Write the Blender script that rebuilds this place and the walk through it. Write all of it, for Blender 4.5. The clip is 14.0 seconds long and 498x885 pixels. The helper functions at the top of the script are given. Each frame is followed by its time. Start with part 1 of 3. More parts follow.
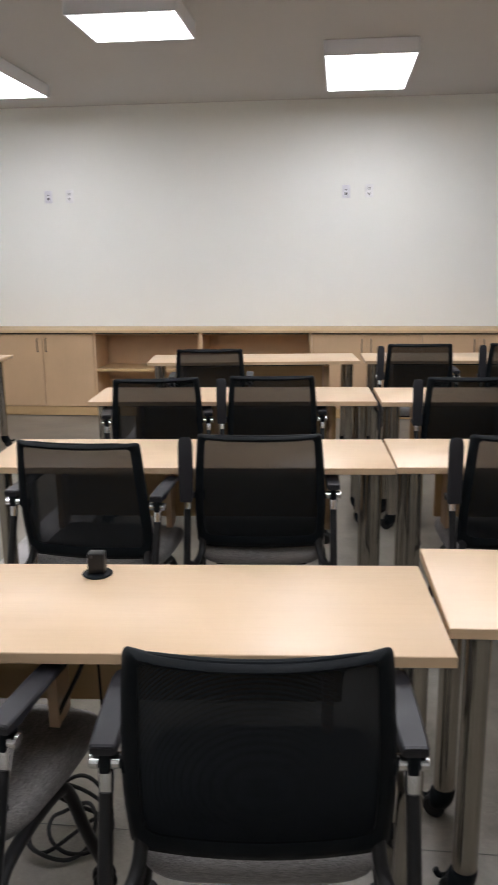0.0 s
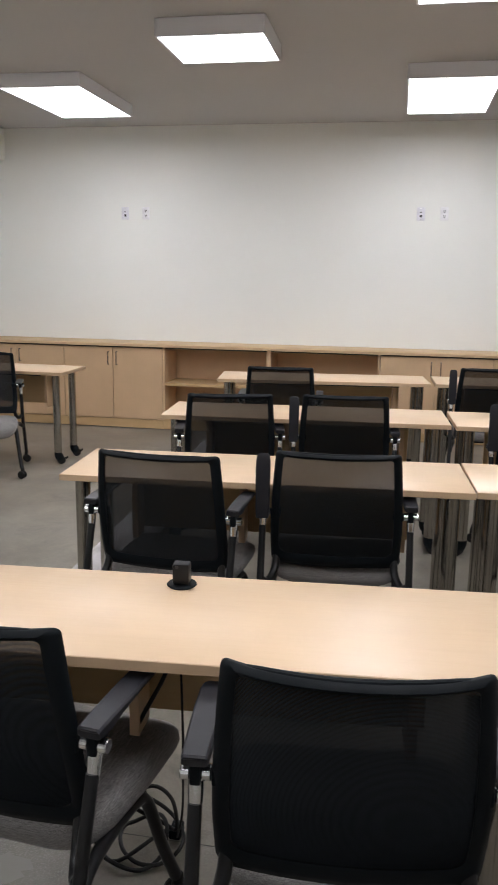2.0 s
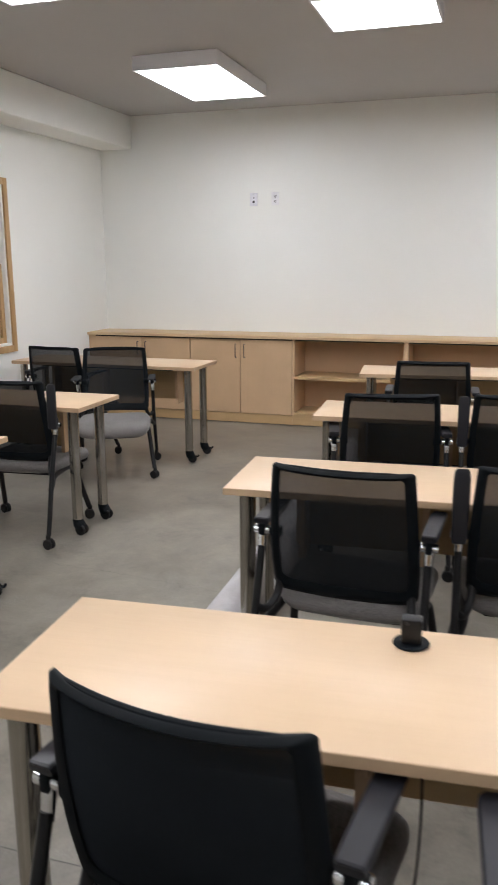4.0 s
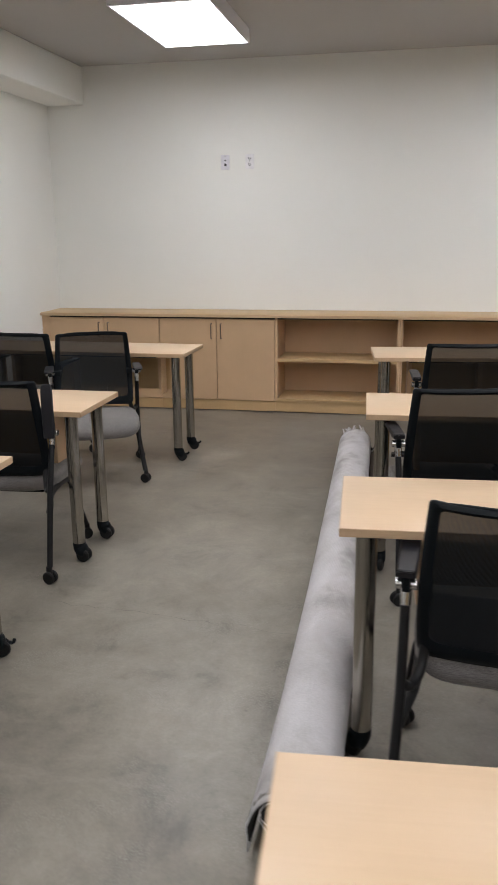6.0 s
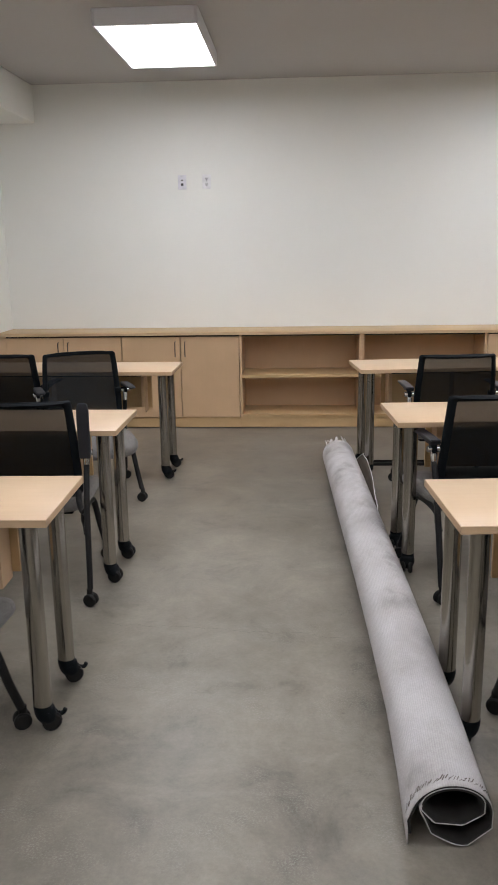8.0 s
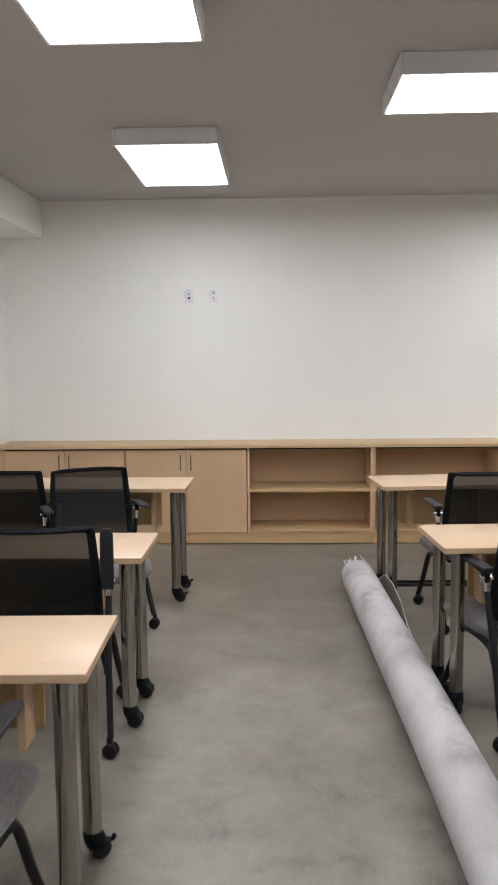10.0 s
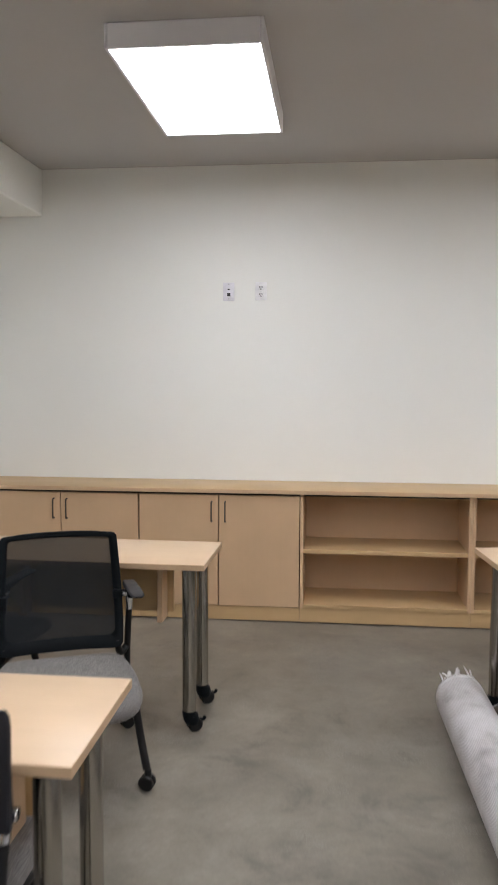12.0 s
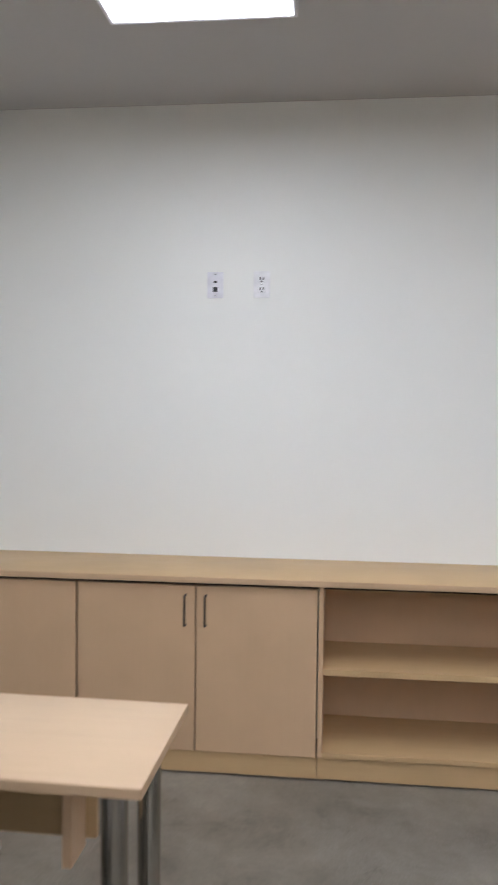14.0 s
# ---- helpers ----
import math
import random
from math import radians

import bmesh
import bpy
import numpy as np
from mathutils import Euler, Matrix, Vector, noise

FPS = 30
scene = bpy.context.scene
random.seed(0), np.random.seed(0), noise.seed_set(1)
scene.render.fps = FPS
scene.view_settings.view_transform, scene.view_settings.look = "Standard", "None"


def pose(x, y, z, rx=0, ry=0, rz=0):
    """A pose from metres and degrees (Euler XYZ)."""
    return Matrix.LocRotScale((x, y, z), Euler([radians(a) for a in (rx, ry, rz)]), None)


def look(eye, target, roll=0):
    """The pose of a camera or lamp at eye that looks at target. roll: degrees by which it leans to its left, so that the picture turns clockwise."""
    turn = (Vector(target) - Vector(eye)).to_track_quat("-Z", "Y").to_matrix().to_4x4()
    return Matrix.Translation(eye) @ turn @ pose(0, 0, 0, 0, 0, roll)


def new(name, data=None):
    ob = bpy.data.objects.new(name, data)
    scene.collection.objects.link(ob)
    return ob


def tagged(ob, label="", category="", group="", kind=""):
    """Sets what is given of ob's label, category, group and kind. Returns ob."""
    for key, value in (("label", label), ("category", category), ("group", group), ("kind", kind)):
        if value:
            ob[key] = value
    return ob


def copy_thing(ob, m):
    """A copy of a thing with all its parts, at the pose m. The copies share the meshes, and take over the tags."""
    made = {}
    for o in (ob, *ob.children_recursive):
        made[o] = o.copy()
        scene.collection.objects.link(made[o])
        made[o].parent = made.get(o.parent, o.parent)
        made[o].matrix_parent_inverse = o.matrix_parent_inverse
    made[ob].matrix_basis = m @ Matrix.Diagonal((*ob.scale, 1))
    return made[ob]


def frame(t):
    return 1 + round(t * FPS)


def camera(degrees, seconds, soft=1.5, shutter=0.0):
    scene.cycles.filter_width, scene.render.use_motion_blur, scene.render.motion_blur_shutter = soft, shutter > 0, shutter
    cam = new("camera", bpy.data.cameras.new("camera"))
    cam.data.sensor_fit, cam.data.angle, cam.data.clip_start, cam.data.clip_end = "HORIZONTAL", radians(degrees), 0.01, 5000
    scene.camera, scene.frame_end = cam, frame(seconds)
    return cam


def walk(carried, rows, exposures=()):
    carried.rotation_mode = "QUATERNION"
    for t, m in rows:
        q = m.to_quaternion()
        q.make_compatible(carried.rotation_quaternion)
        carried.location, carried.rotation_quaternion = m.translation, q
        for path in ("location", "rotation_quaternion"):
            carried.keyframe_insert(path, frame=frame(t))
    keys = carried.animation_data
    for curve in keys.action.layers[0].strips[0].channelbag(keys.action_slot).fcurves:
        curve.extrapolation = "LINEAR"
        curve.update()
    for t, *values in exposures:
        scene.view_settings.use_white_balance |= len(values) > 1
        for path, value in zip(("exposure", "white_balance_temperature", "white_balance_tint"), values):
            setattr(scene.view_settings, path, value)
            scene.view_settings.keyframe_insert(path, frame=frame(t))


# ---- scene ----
cam = camera(34.6, 14.0, shutter=0.5)
PATH = [
    (0, (0.189, 0.222, 1.523), (-0.028, 2.156, 1.063), -0.6),
    (0.5, (0.135, 0.217, 1.517), (-0.219, 2.136, 1.08), 0.1),
    (1, (0.103, 0.2, 1.514), (-0.333, 2.104, 1.082), 0.7),
    (1.5, (0.099, 0.204, 1.518), (-0.319, 2.115, 1.103), 0.9),
    (2, (0.102, 0.21, 1.514), (-0.252, 2.135, 1.1), 0.9),
    (2.5, (0.115, 0.213, 1.507), (-0.19, 2.139, 1.063), 0.6),
    (3, (0.076, 0.224, 1.509), (-0.254, 2.143, 1.05), 0.6),
    (3.5, (-0.06, 0.33, 1.489), (-0.55, 2.214, 1.028), 0.3),
    (4, (-0.257, 0.508, 1.514), (-0.853, 2.364, 1.07), -0.3),
    (4.2, (-0.337, 0.547, 1.515), (-0.938, 2.403, 1.073), 0.0),
    (6.3, (-1.225, 1.053, 1.519), (-1.517, 2.962, 0.996), -1.2),
    (6.5, (-1.394, 1.063, 1.514), (-1.617, 2.98, 0.99), -1.6),
    (7, (-1.544, 1.047, 1.526), (-1.697, 2.974, 1.011), -1.1),
    (7.5, (-1.568, 0.959, 1.515), (-1.684, 2.896, 1.031), -0.9),
    (8, (-1.63, 0.865, 1.514), (-1.75, 2.805, 1.042), -0.9),
    (8.5, (-1.707, 0.814, 1.525), (-1.812, 2.763, 1.088), -1.0),
    (9, (-1.826, 0.781, 1.555), (-1.882, 2.753, 1.223), -0.9),
    (9.2, (-1.845, 0.794, 1.556), (-1.895, 2.774, 1.283), -0.7),
    (11.3, (-1.915, 2.141, 1.519), (-2.058, 4.126, 1.326), -0.2),
    (11.5, (-1.919, 2.318, 1.516), (-2.079, 4.302, 1.325), -0.1),
    (12, (-1.916, 2.777, 1.52), (-2.128, 4.759, 1.356), 0.2),
    (12.5, (-1.949, 3.227, 1.52), (-2.181, 5.208, 1.381), 0.7),
    (13, (-1.939, 3.679, 1.529), (-2.213, 5.655, 1.394), 0.6),
    (13.5, (-2.015, 4.09, 1.514), (-2.329, 6.061, 1.392), 0.6),
    (14, (-2.056, 4.413, 1.539), (-2.274, 6.399, 1.442), 0.6),
]
EXPOSURES = [(0.0, -0.04, 6470, 10), (0.5, -0.09, 6470, 10), (1.5, -0.06, 6450, 10), (3.0, -0.04, 6450, 10), (4.0, 0.02, 6450, 10), (6.5, -0.22, 6600, 10), (7.5, -0.18, 6550, 10), (9.0, -0.08, 6500, 10),
             (11.5, -0.03, 6450, 10), (12.0, -0.05, 6520, 10), (12.5, -0.06, 6600, 10), (13.0, -0.07, 6270, 10), (14.0, -0.08, 6130, 10)]
walk(cam, [(t, look(eye, target, roll)) for t, eye, target, roll in PATH], EXPOSURES)

# ---- world and light settings ----
LAMP = 13
world = bpy.data.worlds.new("evening")
world.use_nodes = True
scene.world = world
wn = world.node_tree.nodes
sky = wn.new("ShaderNodeTexSky")
sky.sky_type, sky.sun_disc = "NISHITA", False
sky.sun_elevation, sky.sun_rotation = radians(-3), radians(120)
world.node_tree.links.new(sky.outputs[0], wn["Background"].inputs[0])
wn["Background"].inputs[1].default_value = 0.15


# ---- materials ----
def material(name, colour, rough=0.5, metal=0.0):
    m = bpy.data.materials.new(name)
    m.use_nodes = True
    b = m.node_tree.nodes["Principled BSDF"]
    b.inputs["Base Color"].default_value = (*colour, 1)
    b.inputs["Roughness"].default_value = rough
    b.inputs["Metallic"].default_value = metal
    return m, m.node_tree.nodes, m.node_tree.links, b


def coords(n, l, scale=(1, 1, 1), kind="Object", turn=(0, 0, 0)):
    c, mp = n.new("ShaderNodeTexCoord"), n.new("ShaderNodeMapping")
    mp.inputs["Scale"].default_value = scale
    mp.inputs["Rotation"].default_value = turn
    l.new(c.outputs[kind], mp.inputs[0])
    return mp.outputs[0]


def noise_tex(n, l, vec, scale, detail=4.0, rough=0.55, distort=0.0):
    t = n.new("ShaderNodeTexNoise")
    t.inputs["Scale"].default_value, t.inputs["Detail"].default_value = scale, detail
    t.inputs["Roughness"].default_value, t.inputs["Distortion"].default_value = rough, distort
    l.new(vec, t.inputs["Vector"])
    return t.outputs["Fac"]


def ramp(n, l, fac, stops):
    r = n.new("ShaderNodeValToRGB")
    e = r.color_ramp.elements
    while len(e) < len(stops):
        e.new(0.5)
    for el, (p, c) in zip(e, stops):
        el.position, el.color = p, (*c, 1) if len(c) == 3 else c
    l.new(fac, r.inputs[0])
    return r.outputs[0]


def mix(n, l, a, b, fac, blend="MIX"):
    x = n.new("ShaderNodeMix")
    x.data_type, x.blend_type = "RGBA", blend
    for sock, v in ((x.inputs[0], fac), (x.inputs[6], a), (x.inputs[7], b)):
        if hasattr(v, "is_linked"):
            l.new(v, sock)
        else:
            sock.default_value = v if isinstance(v, (int, float)) else (*v, 1)
    return x.outputs[2]


def bump(n, l, b, height, strength, dist=0.002):
    k = n.new("ShaderNodeBump")
    k.inputs["Strength"].default_value, k.inputs["Distance"].default_value = strength, dist
    l.new(height, k.inputs["Height"])
    l.new(k.outputs[0], b.inputs["Normal"])


def grey(v):
    return (v, v, v)


def wood(name, light, dark, along, rough=0.35, bold=1.0):
    """Veneer with fine grain along the axis 'x', 'y' or 'z'."""
    m, n, l, b = material(name, light, rough)
    sq = {"x": (1.2, 26, 26), "y": (26, 1.2, 26), "z": (26, 26, 1.2)}[along]
    obinfo = n.new("ShaderNodeObjectInfo")
    v = coords(n, l, sq)
    add = n.new("ShaderNodeVectorMath")
    add.operation = "ADD"
    sc = n.new("ShaderNodeMath")
    sc.operation = "MULTIPLY"
    sc.inputs[1].default_value = 40
    l.new(obinfo.outputs["Random"], sc.inputs[0])
    l.new(v, add.inputs[0])
    l.new(sc.outputs[0], add.inputs[1])
    f1 = noise_tex(n, l, add.outputs[0], 2.2, 6, 0.65, 0.3)
    f2 = noise_tex(n, l, add.outputs[0], 9, 3, 0.6)
    broad = noise_tex(n, l, coords(n, l, (2, 2, 2)), 1.6, 3)
    mid = tuple(a * (1 - 0.45 * bold) + c * 0.45 * bold for a, c in zip(light, dark))
    c1 = ramp(n, l, f1, [(0.3, mid), (0.55, light), (0.8, light)])
    c2 = mix(n, l, c1, dark, ramp(n, l, f2, [(0.62, grey(0)), (0.8, grey(0.35 * bold))]))
    c3 = mix(n, l, c2, ramp(n, l, broad, [(0.3, grey(0.9)), (0.7, grey(1.0))]), 1.0, "MULTIPLY")
    l.new(c3, b.inputs["Base Color"])
    l.new(ramp(n, l, f2, [(0.3, grey(rough - 0.05)), (0.8, grey(rough + 0.08))]), b.inputs["Roughness"])
    bump(n, l, b, f1, 0.06, 0.001)
    return m


def paint(name, colour, rough=0.6, vary=0.05):
    m, n, l, b = material(name, colour, rough)
    f = noise_tex(n, l, coords(n, l), 0.7, 4)
    g = noise_tex(n, l, coords(n, l), 130, 3)
    c = ramp(n, l, f, [(0.3, tuple(x * (1 - vary) for x in colour)), (0.7, colour)])
    l.new(c, b.inputs["Base Color"])
    bump(n, l, b, g, 0.08, 0.0015)
    return m


def plastic(name, colour, rough=0.45, grainy=0.25, gloss=0.5):
    m, n, l, b = material(name, colour, rough)
    b.inputs["Specular IOR Level"].default_value = gloss
    g = noise_tex(n, l, coords(n, l), 420, 2)
    f = noise_tex(n, l, coords(n, l), 14, 4)
    l.new(ramp(n, l, f, [(0.3, tuple(x * 0.85 for x in colour)), (0.75, tuple(x * 1.15 for x in colour))]), b.inputs["Base Color"])
    l.new(ramp(n, l, f, [(0.3, grey(rough - 0.06)), (0.75, grey(rough + 0.08))]), b.inputs["Roughness"])
    bump(n, l, b, g, grainy, 0.0006)
    return m


def metal_mat(name, colour, rough, streak="z"):
    m, n, l, b = material(name, colour, rough, 1.0)
    sq = {"x": (2, 300, 300), "z": (55, 55, 0.5)}[streak]
    f = noise_tex(n, l, coords(n, l, sq), 3, 4)
    l.new(ramp(n, l, f, [(0.3, grey(rough - 0.02)), (0.7, grey(rough + 0.03))]), b.inputs["Roughness"])
    l.new(ramp(n, l, f, [(0.3, tuple(x * 0.95 for x in colour)), (0.7, colour)]), b.inputs["Base Color"])
    return m


def concrete():
    """Sealed slab: broad trowel clouds, dark stains, granular worn patches and fine sand grain."""
    m, n, l, b = material("sealed_concrete", (0.22, 0.2, 0.175), 0.38)
    v = coords(n, l)
    big = noise_tex(n, l, v, 0.8, 7, 0.6, 0.2)
    midn = noise_tex(n, l, coords(n, l, (1.15, 1, 1)), 3.0, 9, 0.72, 0.35)
    patch = noise_tex(n, l, v, 1.9, 5, 0.65)
    grain = noise_tex(n, l, v, 75, 5, 0.75)
    sand = noise_tex(n, l, v, 170, 3, 0.7)
    c = ramp(n, l, big, [(0.34, (0.153, 0.137, 0.111)), (0.5, (0.212, 0.191, 0.158)), (0.66, (0.266, 0.243, 0.205))])
    c = mix(n, l, c, ramp(n, l, midn, [(0.34, grey(0.58)), (0.45, grey(0.9)), (0.54, grey(1.05)), (0.66, grey(1.28))]), 0.9, "MULTIPLY")
    streak = noise_tex(n, l, coords(n, l, (0.9, 2.6, 1)), 2.4, 6, 0.7, 0.3)
    c = mix(n, l, c, (0.33, 0.305, 0.265), ramp(n, l, streak, [(0.56, grey(0)), (0.7, grey(0.22))]))
    c = mix(n, l, c, ramp(n, l, grain, [(0.35, grey(0.86)), (0.65, grey(1.12))]), 0.5, "MULTIPLY")
    worn = mix(n, l, ramp(n, l, patch, [(0.5, grey(0)), (0.6, grey(1))]), ramp(n, l, sand, [(0.5, grey(0)), (0.62, grey(1))]), 1.0, "MULTIPLY")
    c = mix(n, l, c, (0.36, 0.345, 0.315), mix(n, l, (0, 0, 0), worn, 0.48))
    spots = n.new("ShaderNodeTexVoronoi")
    spots.inputs["Scale"].default_value = 2.3
    l.new(v, spots.inputs["Vector"])
    c = mix(n, l, c, (0.1, 0.09, 0.075), ramp(n, l, spots.outputs["Distance"], [(0.0, grey(0.6)), (0.012, grey(0.4)), (0.02, grey(0.0))]))
    l.new(c, b.inputs["Base Color"])
    l.new(ramp(n, l, midn, [(0.3, grey(0.28)), (0.7, grey(0.44))]), b.inputs["Roughness"])
    bump(n, l, b, grain, 0.06, 0.001)
    return m


def mesh_fabric():
    """Open black knit: partly see-through, with fine ribs."""
    m, n, l, b = material("black_mesh", (0.017, 0.0205, 0.024), 0.7)
    w = noise_tex(n, l, coords(n, l), 700, 2)
    b.inputs["Specular IOR Level"].default_value = 0.15
    tr = n.new("ShaderNodeBsdfTransparent")
    mx = n.new("ShaderNodeMixShader")
    l.new(ramp(n, l, w, [(0.3, grey(0.84)), (0.7, grey(0.9))]), mx.inputs[0])
    l.new(tr.outputs[0], mx.inputs[1])
    l.new(b.outputs[0], mx.inputs[2])
    l.new(mx.outputs[0], n["Material Output"].inputs["Surface"])
    return m


def fabric():
    """Grey melange weave."""
    m, n, l, b = material("grey_fabric", (0.2, 0.19, 0.185), 0.9)
    a = noise_tex(n, l, coords(n, l, (55, 620, 620)), 1.0, 3, 0.6)
    c = noise_tex(n, l, coords(n, l, (620, 40, 620)), 1.0, 3, 0.6)
    s = mix(n, l, a, c, 0.6)
    col = ramp(n, l, s, [(0.36, (0.068, 0.063, 0.06)), (0.5, (0.165, 0.154, 0.147)), (0.64, (0.28, 0.265, 0.255))])
    l.new(col, b.inputs["Base Color"])
    b.inputs["Sheen Weight"].default_value = 0.2
    bump(n, l, b, s, 0.25, 0.001)
    return m


def carpet_back():
    """Pale woven carpet backing with fine ribs, stains and dirt."""
    m, n, l, b = material("carpet_backing", (0.55, 0.54, 0.55), 0.95)
    v = coords(n, l)
    w = n.new("ShaderNodeTexWave")
    w.bands_direction = "X"
    w.inputs["Scale"].default_value, w.inputs["Distortion"].default_value = 50, 1.2
    l.new(coords(n, l, (1, 1, 1), "UV"), w.inputs["Vector"])
    st = noise_tex(n, l, coords(n, l, (1.5, 1, 1.5)), 2.6, 5, 0.6)
    fn = noise_tex(n, l, v, 190, 3)
    c = ramp(n, l, st, [(0.3, (0.33, 0.31, 0.305)), (0.43, (0.52, 0.5, 0.5)), (0.55, (0.61, 0.59, 0.6)), (0.7, (0.66, 0.64, 0.65))])
    c = mix(n, l, c, ramp(n, l, fn, [(0.3, grey(0.8)), (0.7, grey(1.08))]), 0.6, "MULTIPLY")
    c = mix(n, l, c, ramp(n, l, w.outputs["Fac"], [(0.0, grey(0.72)), (0.55, grey(1.0))]), 0.4, "MULTIPLY")
    for spot, size in (((-1.2, 4.62, 0.16), 0.2), ((-1.17, 3.45, 0.12), 0.16)):
        dist = n.new("ShaderNodeVectorMath")
        dist.operation = "DISTANCE"
        dist.inputs[1].default_value = spot
        l.new(v, dist.inputs[0])
        near = ramp(n, l, dist.outputs["Value"], [(0.0, grey(1)), (size, grey(0))])
        c = mix(n, l, c, (0.2, 0.185, 0.18), mix(n, l, near, ramp(n, l, fn, [(0.35, grey(0.2)), (0.6, grey(0.9))]), 1.0, "MULTIPLY"))
    l.new(c, b.inputs["Base Color"])
    bump(n, l, b, w.outputs["Fac"], 0.3, 0.002)
    return m


def glow(name, colour, strength):
    m = bpy.data.materials.new(name)
    m.use_nodes = True
    n, l = m.node_tree.nodes, m.node_tree.links
    e = n.new("ShaderNodeEmission")
    e.inputs[0].default_value, e.inputs[1].default_value = (*colour, 1), strength
    l.new(e.outputs[0], n["Material Output"].inputs["Surface"])
    return m


def glass_mat():
    m, n, l, b = material("window_glass", (1, 1, 1), 0.02)
    b.inputs["Transmission Weight"].default_value = 1.0
    b.inputs["IOR"].default_value = 1.45
    return m


WALL = paint("white_wall_paint", (0.885, 0.893, 0.862), 0.6)
# ceiling colour is darkened to grey to dim it and its bounce on the walls
CEIL = paint("dimmed_ceiling_paint", (0.495, 0.49, 0.487), 0.75)
FLOOR = concrete()
MAPLE = wood("maple_tabletop", (0.70, 0.508, 0.33), (0.57, 0.385, 0.235), "x", 0.34, 0.35)
EDGE = wood("maple_edge", (0.62, 0.435, 0.27), (0.47, 0.31, 0.17), "x", 0.45, 0.7)
CABX = wood("maple_cabinet_long", (0.60, 0.412, 0.212), (0.48, 0.31, 0.15), "x", 0.42, 0.45)
CABZ = wood("maple_cabinet_door", (0.655, 0.448, 0.272), (0.57, 0.375, 0.215), "z", 0.42, 0.25)
PINE = wood("pine_trim", (0.56, 0.36, 0.17), (0.36, 0.18, 0.06), "z", 0.4)
BLACK = plastic("black_plastic", (0.0045, 0.0065, 0.0085), 0.58, 0.2, 0.14)
ARMPAD = plastic("soft_black_pad", (0.0145, 0.0148, 0.019), 0.44, 0.15, 0.4)
RUBBER = plastic("black_rubber", (0.008, 0.008, 0.008), 0.55, 0.2, 0.3)
POWDER = plastic("black_powder_coat", (0.008, 0.008, 0.009), 0.42, 0.2, 0.35)
CHROME = metal_mat("chrome", (0.85, 0.86, 0.88), 0.14)
STEEL = metal_mat("brushed_steel", (0.41, 0.387, 0.345), 0.19)
PULL = metal_mat("dark_nickel", (0.16, 0.13, 0.11), 0.35)
RIB = plastic("black_knit_rib", (0.02, 0.024, 0.028), 0.8, 0.1, 0.15)
MESH = mesh_fabric()
FABRIC = fabric()
BACKING = carpet_back()
PILE = plastic("dark_carpet_pile", (0.014, 0.0125, 0.0115), 0.95, 0.9)
FLAP = plastic("brown_carpet_edge", (0.105, 0.087, 0.072), 0.95, 0.9, 0.1)
# near-black brown that paints the shade in the gap below the counter
GAP_SHADE = plastic("painted_gap_shade", (0.03, 0.022, 0.016), 0.7, 0.2, 0.2)
GLOSSY = plastic("glossy_white", (0.88, 0.88, 0.9), 0.2, 0.02)
PATCHED = paint("scraped_concrete", (0.33, 0.312, 0.275), 0.85, 0.35)
LID = plastic("dark_grey_lid", (0.05, 0.055, 0.065), 0.45)
WHITE = plastic("white_plastic", (0.86, 0.86, 0.88), 0.35, 0.05)
PLATE = plastic("pale_grey_plate", (0.78, 0.78, 0.83), 0.4, 0.05)
HOUSING = paint("white_lamp_housing", (0.82, 0.82, 0.86), 0.4)
DIFFUSER = glow("lamp_diffuser", (0.985, 0.985, 1.03), LAMP)
SLOT = plastic("dark_slot", (0.03, 0.03, 0.035), 0.5)
GLASS = glass_mat()
JOINT = plastic("joint_filler", (0.13, 0.125, 0.115), 0.8)
FIBRE = plastic("frayed_fibre", (0.66, 0.65, 0.66), 0.95, 0.4)


# ---- mesh helpers ----
def part(name, bm, mat, parent=None, label="", smooth=True, sharp=35):
    me = bpy.data.meshes.new(name)
    bmesh.ops.recalc_face_normals(bm, faces=bm.faces)
    bm.to_mesh(me)
    bm.free()
    me.materials.append(mat)
    if smooth:
        me.shade_smooth()
        me.set_sharp_from_angle(angle=radians(sharp))
    ob = new(name, me)
    if parent is not None:
        ob.parent = parent
    if label:
        tagged(ob, label)
    return ob


def box(bm, lo, hi, bevel=0.0, seg=2, m=None):
    r = bmesh.ops.create_cube(bm, size=1)
    vs = r["verts"]
    c = [(a + b) / 2 for a, b in zip(lo, hi)]
    s = [b - a for a, b in zip(lo, hi)]
    for v in vs:
        v.co = Vector((c[0] + v.co.x * s[0], c[1] + v.co.y * s[1], c[2] + v.co.z * s[2]))
    if bevel:
        es = list({e for v in vs for e in v.link_edges})
        out = bmesh.ops.bevel(bm, geom=es, offset=bevel, segments=seg, affect="EDGES", profile=0.5)
        vs = list({v for f in out["faces"] for v in f.verts} | {v for v in vs if v.is_valid})
    if m is not None:
        bmesh.ops.transform(bm, matrix=m, verts=vs)
    return vs


def boxed(lo, hi, bevel=0.0, seg=2, m=None):
    bm = bmesh.new()
    box(bm, lo, hi, bevel, seg, m)
    return bm


